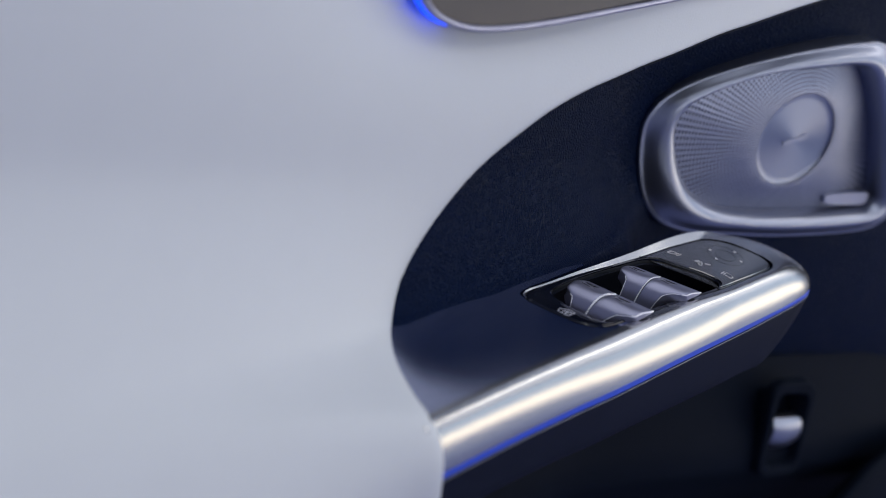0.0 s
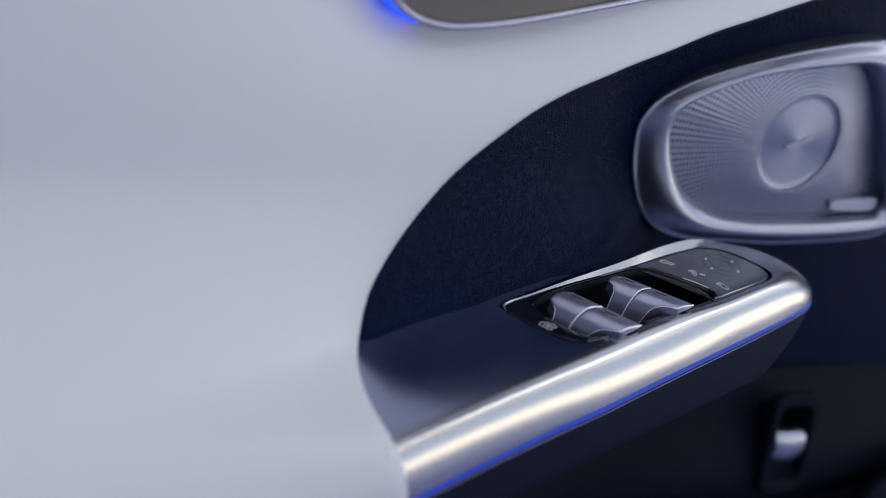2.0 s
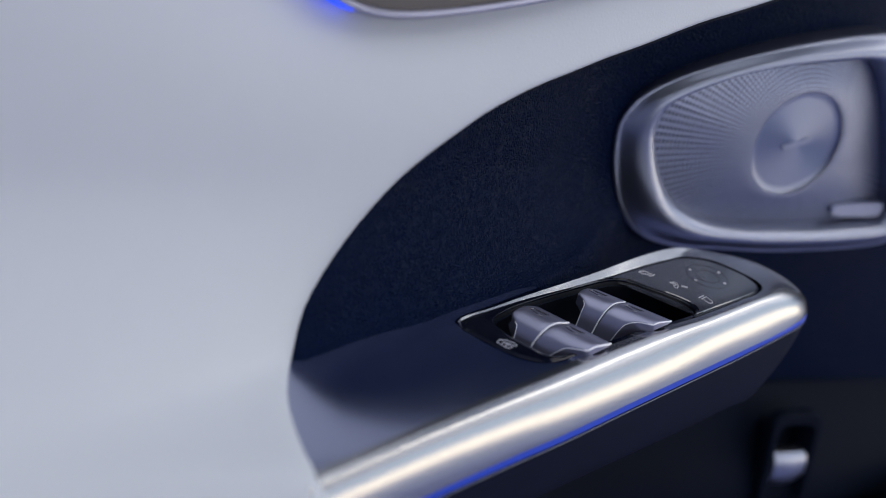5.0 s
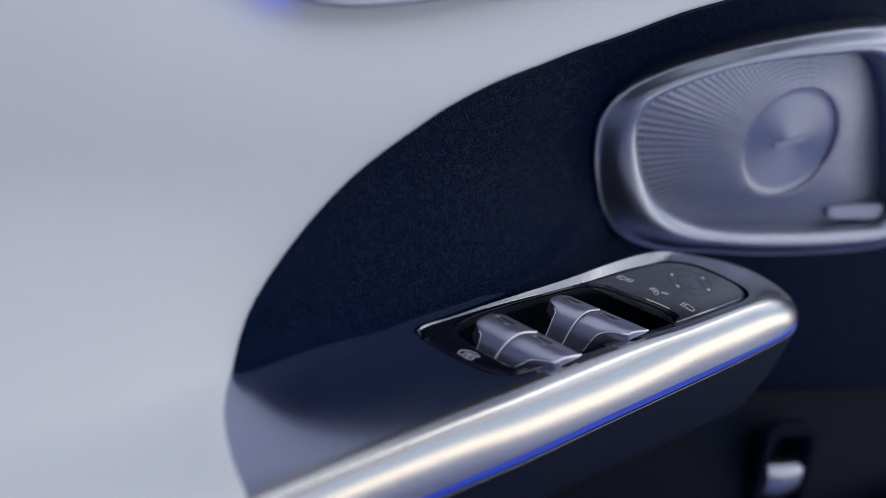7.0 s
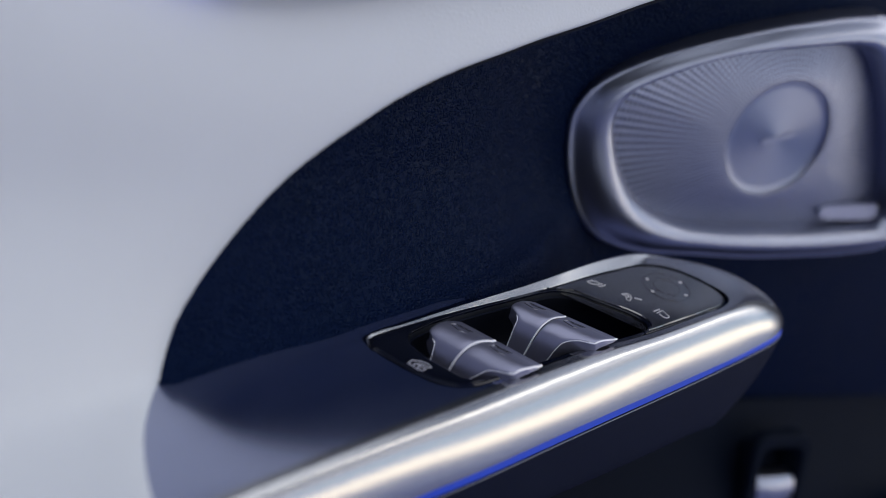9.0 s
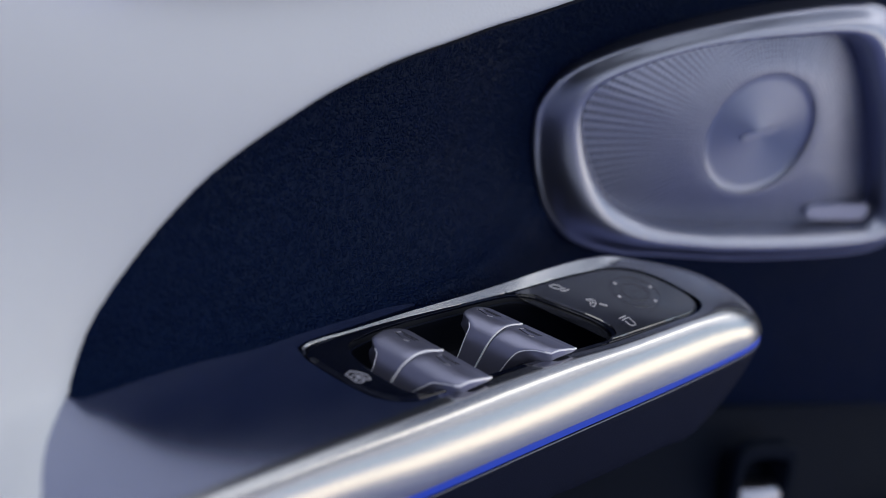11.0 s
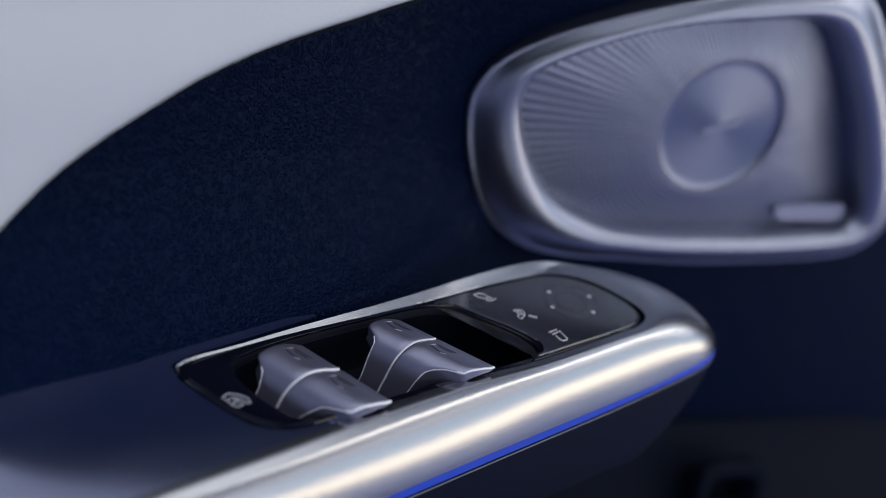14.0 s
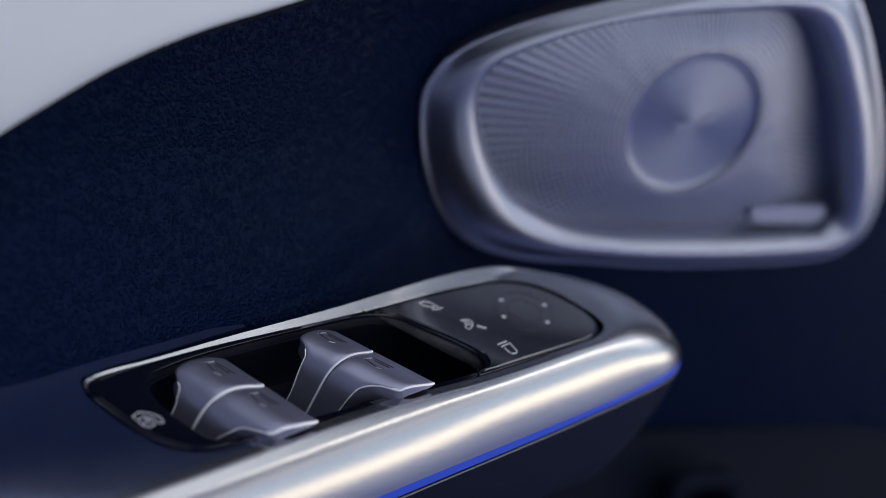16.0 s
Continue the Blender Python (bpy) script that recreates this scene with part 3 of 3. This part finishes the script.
def rocker(origin, p, q, inner, outer, glyphs, glyph_width, glyph_mat, title, trim_at=0.00034):
    """One half of a window switch; inner and outer give its two ends (u) by distance behind the lip (w)."""
    place = rocker_place(origin, p, q)
    crest = spline(CREST, 46)
    under = spline(UNDER, 46)
    ring = [(w, h, True) for w, h in crest] + [(w, h, False) for w, h in under]

    def lo(w):
        return float(np.interp(w, [k[0] for k in inner], [k[1] for k in inner]))

    def hi(w):
        return float(np.interp(w, [k[0] for k in outer], [k[1] for k in outer]))

    sections = []
    for f in (0.0, 0.015, 0.05, 0.2, 0.4, 0.6, 0.8, 0.95, 0.985, 1.0):
        sag = 0.45 if f in (0.0, 1.0) else (0.12 if f in (0.015, 0.985) else 0.0)
        sections.append([place(lo(w) + (hi(w) - lo(w)) * f, w, h - (sag if on else 0)) for w, h, on in ring])
    bm = loft(sections, around=True)
    bm.verts.ensure_lookup_table()
    for first in (0, len(bm.verts) - 92):
        for i in range(first, first + 45):
            bm.faces.new([bm.verts[k] for k in (i, i + 1, 2 * first + 90 - i, 2 * first + 91 - i)])
    body = part("rocker", bm, ROCKER_GREY, pack, title, angle=50)
    part("edge_trim", tube([place(hi(w) + 0.05, w, h - 0.25) for w, h in crest if hi(w) > outer[0][1] - 3], trim_at, 6), TRIM_SILVER, body, "bright silver edge")
    if len(inner) > 2:
        part("edge_trim", tube([place(lo(w) - 0.02, w, h - 0.3) for w, h in crest if w > inner[-4][0]], 0.0002, 6), TRIM_SILVER, body, "bright silver edge")
    else:
        part("edge_trim", tube([place(hi(w) + 0.02, w, h - 0.3) for w, h in crest if w > outer[2][0]], 0.0002, 6), TRIM_SILVER, body, "bright silver edge")

    def top(u, w):
        return place(u, w, float(np.interp(w, crest[:, 0], crest[:, 1])) + 0.02)
    strokes("icon", glyphs, glyph_width, glyph_mat, body, top)
    # pale strokes paint the glints along the engraved icon's edges
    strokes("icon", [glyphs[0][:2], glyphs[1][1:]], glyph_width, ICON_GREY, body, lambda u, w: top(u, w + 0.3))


def window_glyph(m, w0):
    """A door window: pillar and roof line, sill, and two lines across the glass."""
    lines = [[(-3.3, 1.4), (-3.1, -1.2), (3.2, -1.7)], [(-3.3, 1.4), (1.5, 2.6), (2.9, 1.7)], [(-1.6, -0.1), (3.0, -0.4)]]
    return [[(m + u, w0 + w) for u, w in line] for line in lines]


FRONT, REAR = ((-17.4, -21.2), (0.955, 0.297)), ((-20.9, -54.6), (0.982, 0.187))
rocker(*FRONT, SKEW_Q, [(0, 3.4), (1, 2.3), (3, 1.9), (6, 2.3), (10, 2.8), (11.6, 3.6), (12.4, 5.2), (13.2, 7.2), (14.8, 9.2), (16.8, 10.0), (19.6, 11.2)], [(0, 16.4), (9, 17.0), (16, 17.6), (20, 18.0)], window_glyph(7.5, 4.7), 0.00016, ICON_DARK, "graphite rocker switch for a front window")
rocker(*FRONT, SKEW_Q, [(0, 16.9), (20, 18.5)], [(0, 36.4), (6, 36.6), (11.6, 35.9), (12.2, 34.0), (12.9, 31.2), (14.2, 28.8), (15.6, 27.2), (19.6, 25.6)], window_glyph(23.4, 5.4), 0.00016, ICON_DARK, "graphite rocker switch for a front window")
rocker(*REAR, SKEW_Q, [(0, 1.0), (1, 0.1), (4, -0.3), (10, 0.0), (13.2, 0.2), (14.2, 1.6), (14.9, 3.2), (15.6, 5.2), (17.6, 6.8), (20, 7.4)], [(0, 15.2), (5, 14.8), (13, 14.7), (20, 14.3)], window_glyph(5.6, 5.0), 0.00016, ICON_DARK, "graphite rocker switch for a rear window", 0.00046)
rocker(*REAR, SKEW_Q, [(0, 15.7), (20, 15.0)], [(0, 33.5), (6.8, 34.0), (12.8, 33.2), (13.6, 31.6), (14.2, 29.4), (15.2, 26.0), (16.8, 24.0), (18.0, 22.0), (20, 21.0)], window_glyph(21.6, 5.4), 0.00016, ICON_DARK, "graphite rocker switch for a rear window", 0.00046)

# ---- door loudspeaker ----
SPK_N = Vector((0.8807, -0.4466, -0.158)).normalized()
SPK_U = Vector((0, 0, 1)).cross(SPK_N).normalized()
SPK_V = SPK_N.cross(SPK_U)
SPK_C = Vector((0.0025, 0.1350, 0.0625))
SPK = Matrix((SPK_U, SPK_V, SPK_N)).transposed().to_4x4()
SPK.translation = SPK_C
speaker = thing("door_loudspeaker", SPK_C, "metal loudspeaker grille in a satin chrome frame on the door", "loudspeaker")
OUTER = [(-105.5, -9), (-104, 1.7), (-97.5, 11.7), (-81.5, 22.6), (-60.5, 32.6), (-37.4, 41.6), (-15.3, 49.1), (6, 55.1), (22, 58.6), (35, 60.2), (47, 57.0), (59, 46.5), (71.5, 32), (86, 12.5), (100.5, -12), (107.1, -30), (105.2, -44.2), (94, -53.7), (72, -58.2), (45, -61.2), (12, -63.7), (-21.1, -64.2), (-49.8, -64.7), (-72.5, -60.2), (-89, -47.6), (-100, -28.5)]
INNER = [(-85.5, -2), (-83.8, 7.4), (-79, 12.9), (-64, 21.9), (-46, 30.4), (-26, 36.4), (-4, 40.9), (17, 44.4), (30, 42.9), (40, 35.9), (50, 24.9), (61, 12), (72, -4), (81, -19), (87, -33), (83, -39.5), (71, -42), (37, -46), (8, -48), (-15, -49), (-39, -47.5), (-58, -40.5), (-71, -29), (-81, -14)]


def polar(loop, count):
    p = spline(loop, 800, True)
    a = np.unwrap(np.arctan2(p[:, 1], p[:, 0]))
    r = np.hypot(p[:, 0], p[:, 1])
    o = np.argsort(a % math.tau)
    at = np.arange(count) * math.tau / count
    return at, np.interp(at, (a % math.tau)[o], r[o], period=math.tau)


def ring_loft(profile, count=160):
    """Profile rows (share of the way from inner to outer edge, height in mm)."""
    at, ri = polar(INNER, count)
    at, ro = polar(OUTER, count)
    return loft([[(((ri + (ro - ri) * k) / 1000)[i] * math.cos(t), ((ri + (ro - ri) * k) / 1000)[i] * math.sin(t), (h - 5.0 * (max(0, -ro[i] * math.cos(t)) / 105) ** 1.4) / 1000) for i, t in enumerate(at)] for k, h in profile], around=True)


part("frame", ring_loft([(0.0, -18), (0.0, -10), (0.0, -5), (0.04, -3.0), (0.10, -0.8), (0.18, 0.9), (0.28, 1.8), (0.38, 1.9), (0.5, 1.2), (0.62, -0.2), (0.74, -2.2), (0.83, -3.8), (0.88, -4.4), (0.92, -4.5), (0.955, -4.4), (0.985, -5.1), (1.0, -6.8), (0.95, -26)]), SPEAKER_CHROME, speaker, "dull chrome speaker frame", SPK, 70)

# fluted grille round the disc
at, ri = polar(INNER, 640)
rows = []
for k in np.linspace(0, 1, 22):
    row = []
    for i, t in enumerate(at):
        r = 27.6 + (ri[i] * 1.04 - 27.6) * k
        flute = 0.06 * math.sin(i * math.pi / 2 + 0.4) * ease(k, 0.02, 0.12)
        u, v = r * math.cos(t), r * math.sin(t)
        beyond = 4 * math.log(1 + math.exp((u - 37 - 0.011 * (v + 6) ** 2) / 4))
        dish = -4.6 - 7.5 * ease(k, -0.2, 1.3) - 0.6 * math.exp(-k * 14) - 0.11 * beyond
        row.append(((1.8 * (1 - k) + r * math.cos(t)) / 1000, (r * math.sin(t) - 2.8 * (1 - k)) / 1000, (dish + flute - 4.0 * k * (max(0, -ri[i] * math.cos(t)) / 90) ** 1.4) / 1000))
    rows.append(row)
part("grille", loft(rows, around=True), GRILLE_METAL, speaker, "fluted metal grille", SPK, 80)
rows = []
for r, h in [(32.0, -6.6), (30.4, -6.45), (29.6, -6.6), (28.8, -6.85), (28.1, -7.0)] + [(27.4 - 0.66 * j, -6.2 - 0.9 * math.cos(j / 41 * math.pi / 2) + (0.06 if j % 2 else -0.06)) for j in range(1, 41)] + [(0.5, -6.2), (0.01, -6.2)]:
    rows.append([(0.0018 + 0.92 * r / 1000 * math.cos(t), -0.0028 + 0.92 * r / 1000 * math.sin(t), h / 1000) for t in np.linspace(0, math.tau, 96, endpoint=False)])
part("centre_disc", loft(rows, around=True, cap=False), DISC_METAL, speaker, "round turned-metal centre disc", SPK, 80)
mark = [(-9, -2.5), (-6, -4), (0, -1.2), (6, 0.5), (9, 3), (6, 4.2), (0, 1.4), (-6, -0.5)]
part("emblem", slab([SPK @ Vector(((u + 1.8) / 1000, (v - 2.8) / 1000, -0.0059)) for u, v in spline(mark, 40, True)], SPK_N, 0.0012), SPEAKER_CHROME, speaker, "small plain metal emblem on the disc")
plate = [(46, -39), (47, -35), (54, -33.5), (78, -31), (82, -33), (82, -37.5), (77, -39.5), (54, -41)]
part("badge", slab([SPK @ Vector((u / 1000, v / 1000, -0.0066)) for u, v in spline(plate, 40, True)], SPK_N, 0.0050), BADGE_METAL, speaker, "small plain silver badge")

# ---- control island above the leather ----
ISL_X = lambda y, o=0.0: -0.0196 + 0.28 * y + o
island = thing("seat_control_island", (ISL_X(-0.08), -0.08, 0.16), "dark grey seat control panel with silver rim and blue glow", "control panel")
ISL = [(-0.166, 0.150), (-0.1665, 0.125), (-0.1640, 0.1130), (-0.1580, 0.1055), (-0.1490, 0.1012), (-0.1380, 0.0995), (-0.1260, 0.1000), (-0.1080, 0.1030), (-0.0850, 0.1082), (-0.0535, 0.1163), (-0.0225, 0.1243), (0.02, 0.1355), (0.05, 0.150), (0.055, 0.185), (0.04, 0.215), (0.0, 0.222), (-0.06, 0.216), (-0.12, 0.204), (-0.155, 0.185)]
isl = spline(ISL, 140, True)
up = Vector((1, -0.28, 0)).normalized()


def isl_ring(inset, lift):
    out = []
    n = len(isl)
    for i, p in enumerate(isl):
        d = isl[(i + 1) % n] - isl[i - 1]
        nrm = np.array((-d[1], d[0])) / np.linalg.norm(d)
        q = p + nrm * inset / 1000
        out.append(Vector((ISL_X(q[0]), q[0], q[1])) + up * lift / 1000)
    return out


part("rim", loft([isl_ring(i, h) for i, h in ((1.0, -1.0), (0.2, 0.2), (0.1, 1.6), (0.5, 2.6), (1.3, 3.0), (2.2, 2.6), (2.8, 1.8), (3.0, 0.4))], around=True), RIM_METAL, island, "satin silver rim")
part("face", slab(isl_ring(2.8, 1.2), up, 0.002), ISLAND_GREY, island, "dark grey control face")
part("housing", loft([isl_ring(i, h) for i, h in ((2.6, 0.0), (3.4, -2.0), (5.0, -9.0), (6.0, -24.0))], around=True), DARK_PLASTIC, island, "dark housing behind the rim")
part("back_light", loft([[p for p in isl_ring(i, h) if p.y < -0.141] for i, h in ((3.0, -5.0), (0.6, -4.6), (-0.4, -3.0), (0.4, -1.2), (3.0, -1.4))]), ISLAND_GLOW, island, "blue back light behind the rim")

seat_key = [(-0.044, 0.1250), (-0.036, 0.1262), (-0.022, 0.1300), (-0.016, 0.1350), (-0.018, 0.1400), (-0.036, 0.1390), (-0.044, 0.1320)]
part("seat_key", slab([Vector((ISL_X(y), y, z)) + up * 0.0022 for y, z in spline(seat_key, 40, True)], up, 0.0012), PIANO_BLACK, island, "small gloss black seat key")

# ---- release lever low on the door ----
LEV_C = Vector((0.0235, 0.2045, -0.1275))
lever = thing("release_lever", LEV_C, "small chrome release lever in a dark rounded pocket on the door", "lever")
LEV_N = Vector((0.908, -0.418, 0.0)).normalized()
LEV_U = Vector((0, 0, 1)).cross(LEV_N).normalized()


def lev(u, v, h):
    return LEV_C + LEV_U * u / 1000 + Vector((0, 0, 1)) * v / 1000 + LEV_N * h / 1000


def stadium(w, v0, v1, r, h, lean=0.12):
    pts = [(-w, v0 + r), (-w, (v0 + v1) / 2), (-w, v1 - r), (-w + r * 0.3, v1 - r * 0.3), (-w + r, v1), (0, v1), (w - r, v1), (w - r * 0.3, v1 - r * 0.3), (w, v1 - r), (w, (v0 + v1) / 2), (w, v0 + r), (w - r * 0.3, v0 + r * 0.3), (w - r, v0), (0, v0), (-w + r, v0), (-w + r * 0.3, v0 + r * 0.3)]
    return [lev(u + lean * v, v, h) for u, v in spline(pts, 64, True)]


part("surround", loft([stadium(20, -33, 34, 9, -6, -0.10), stadium(20, -33, 34, 9, 0, -0.10), stadium(18.6, -31.5, 32.5, 8, 1.6, -0.10), stadium(15, -27.5, 27, 7, 1.5, -0.10), stadium(13.9, -26, 25.5, 6, -0.6, -0.10), stadium(13, -24.5, 24, 6, -18, -0.10), stadium(1, -2, 2, 0.6, -19, -0.10)], around=True), DARK_PLASTIC, lever, "dark rounded pocket")
part("paddle", loft([[lev(u - 0.10 * v, v + 0.012 * u * u * (v < -5), h + 2.0 * (1 - (u / 13.5) ** 2)) for v, h in ((9, -9), (8.5, -2), (6, 0.3), (2, 1.2), (-4, 1.0), (-9, -0.4), (-13, -3.4), (-15, -7), (-15.4, -12))] for u in np.linspace(-12.9, 12.9, 14)], cap=True), SPEAKER_CHROME, lever, "satin chrome paddle")

# ---- the rest of the cabin, plain, closing the place ----
# unseen trim and carpet, coloured to tint what the chrome and grille reflect
TRIM_PALE = material("pale_cabin_trim", (0.50, 0.53, 0.60), 0.7, grain=0.2, grain_size=500, mottled=0.05)
TRIM_BLUE = material("deep_blue_cabin_trim", (0.07, 0.09, 0.25), 0.7, grain=0.2, grain_size=500, mottled=0.1)
TRIM_SLATE = material("slate_cabin_trim", (0.40, 0.42, 0.54), 0.7, grain=0.2, grain_size=500, mottled=0.1)
CARPET = material("blue_carpet", (0.21, 0.23, 0.44), 0.95, grain=0.8, grain_size=700, mottled=0.3, mottle_size=90)


def box(bm, lo, hi):
    v = [bm.verts.new((x, y, z)) for x in (lo[0], hi[0]) for y in (lo[1], hi[1]) for z in (lo[2], hi[2])]
    for f in ((0, 1, 3, 2), (4, 6, 7, 5), (0, 4, 5, 1), (2, 3, 7, 6), (0, 2, 6, 4), (1, 5, 7, 3)):
        bm.faces.new([v[i] for i in f])


def shell(name, boxes, mat, label, category):
    bm = bmesh.new()
    for lo, hi in boxes:
        box(bm, lo, hi)
    return tagged(part(name, bm, mat), label, category, kind="structure")


X0, X1, Y0, Y1, Z0, Z1 = -0.42, 1.36, -1.35, 1.24, -0.48, 0.83
shell("floor", [((X0, Y0, Z0 - 0.03), (X1, Y1, Z0))], CARPET, "blue carpeted car floor", "floor")
shell("ceiling", [((X0, Y0, Z1), (-0.1, Y1, Z1 + 0.03)), ((0.86, Y0, Z1), (X1, Y1, Z1 + 0.03)), ((-0.1, Y0, Z1), (0.86, -0.85, Z1 + 0.03)), ((-0.1, 0.60, Z1), (0.86, Y1, Z1 + 0.03))], TRIM_PALE, "pale headliner round a glass roof opening", "ceiling")
shell("wall_far_side", [((X1, Y0, Z0), (X1 + 0.03, Y1, -0.16)), ((X1, Y0, 0.56), (X1 + 0.03, Y1, Z1)), ((X1, Y0, -0.16), (X1 + 0.03, -1.02, 0.56)), ((X1, 0.22, -0.16), (X1 + 0.03, 0.45, 0.56))], TRIM_BLUE, "deep blue far door wall with a window opening", "wall")
shell("wall_front", [((X0, Y1, Z0), (X1, Y1 + 0.03, 0.2)), ((X0, Y1, 0.7), (X1, Y1 + 0.03, Z1)), ((X0, Y1, 0.2), (0.02, Y1 + 0.03, 0.7)), ((1.08, Y1, 0.2), (X1, Y1 + 0.03, 0.7))], TRIM_PALE, "pale front wall under the windscreen opening", "wall")
shell("wall_rear", [((X0, Y0 - 0.03, Z0), (X1, Y0, Z1))], TRIM_SLATE, "pale blue-grey rear cabin wall", "wall")
shell("wall_door_side", [((X0 - 0.03, Y0, Z0), (X0, Y1, 0.27)), ((X0 - 0.03, Y0, 0.67), (X0, Y1, Z1)), ((X0 - 0.03, Y0, 0.27), (X0, -0.53, 0.67)), ((X0 - 0.03, 0.97, 0.27), (X0, Y1, 0.67))], TRIM_PALE, "pale outer door wall with the window opening", "wall")
# unseen bar added to put a dark line into the switch pack's reflections
bar_line = [Vector(p) for p in spline([(-0.30, -0.6, 0.66), (-0.31, 0.2, 0.68), (-0.318, 0.50, 0.685), (-0.318, 0.66, 0.715), (-0.31, 0.85, 0.755), (-0.28, 1.2, 0.60)], 40)]
tagged(part("reflected_dark_bar", tube(bar_line, 0.022, 12), DARK_PLASTIC), "dark bar out of view, added for its reflection", "roof rail", kind="structure")
# unseen board added so the speaker frame's right side reflects copper
TAN_BOARD = material("copper_tan_board", (0.34, 0.15, 0.08), 0.55, grain=0.2, grain_size=500, mottled=0.1)
shell("tan_reflection_board", [((-0.12, Y1 - 0.012, -0.36), (0.38, Y1, -0.06))], TAN_BOARD, "copper-tan board out of view, added to tint the speaker frame", "panel")
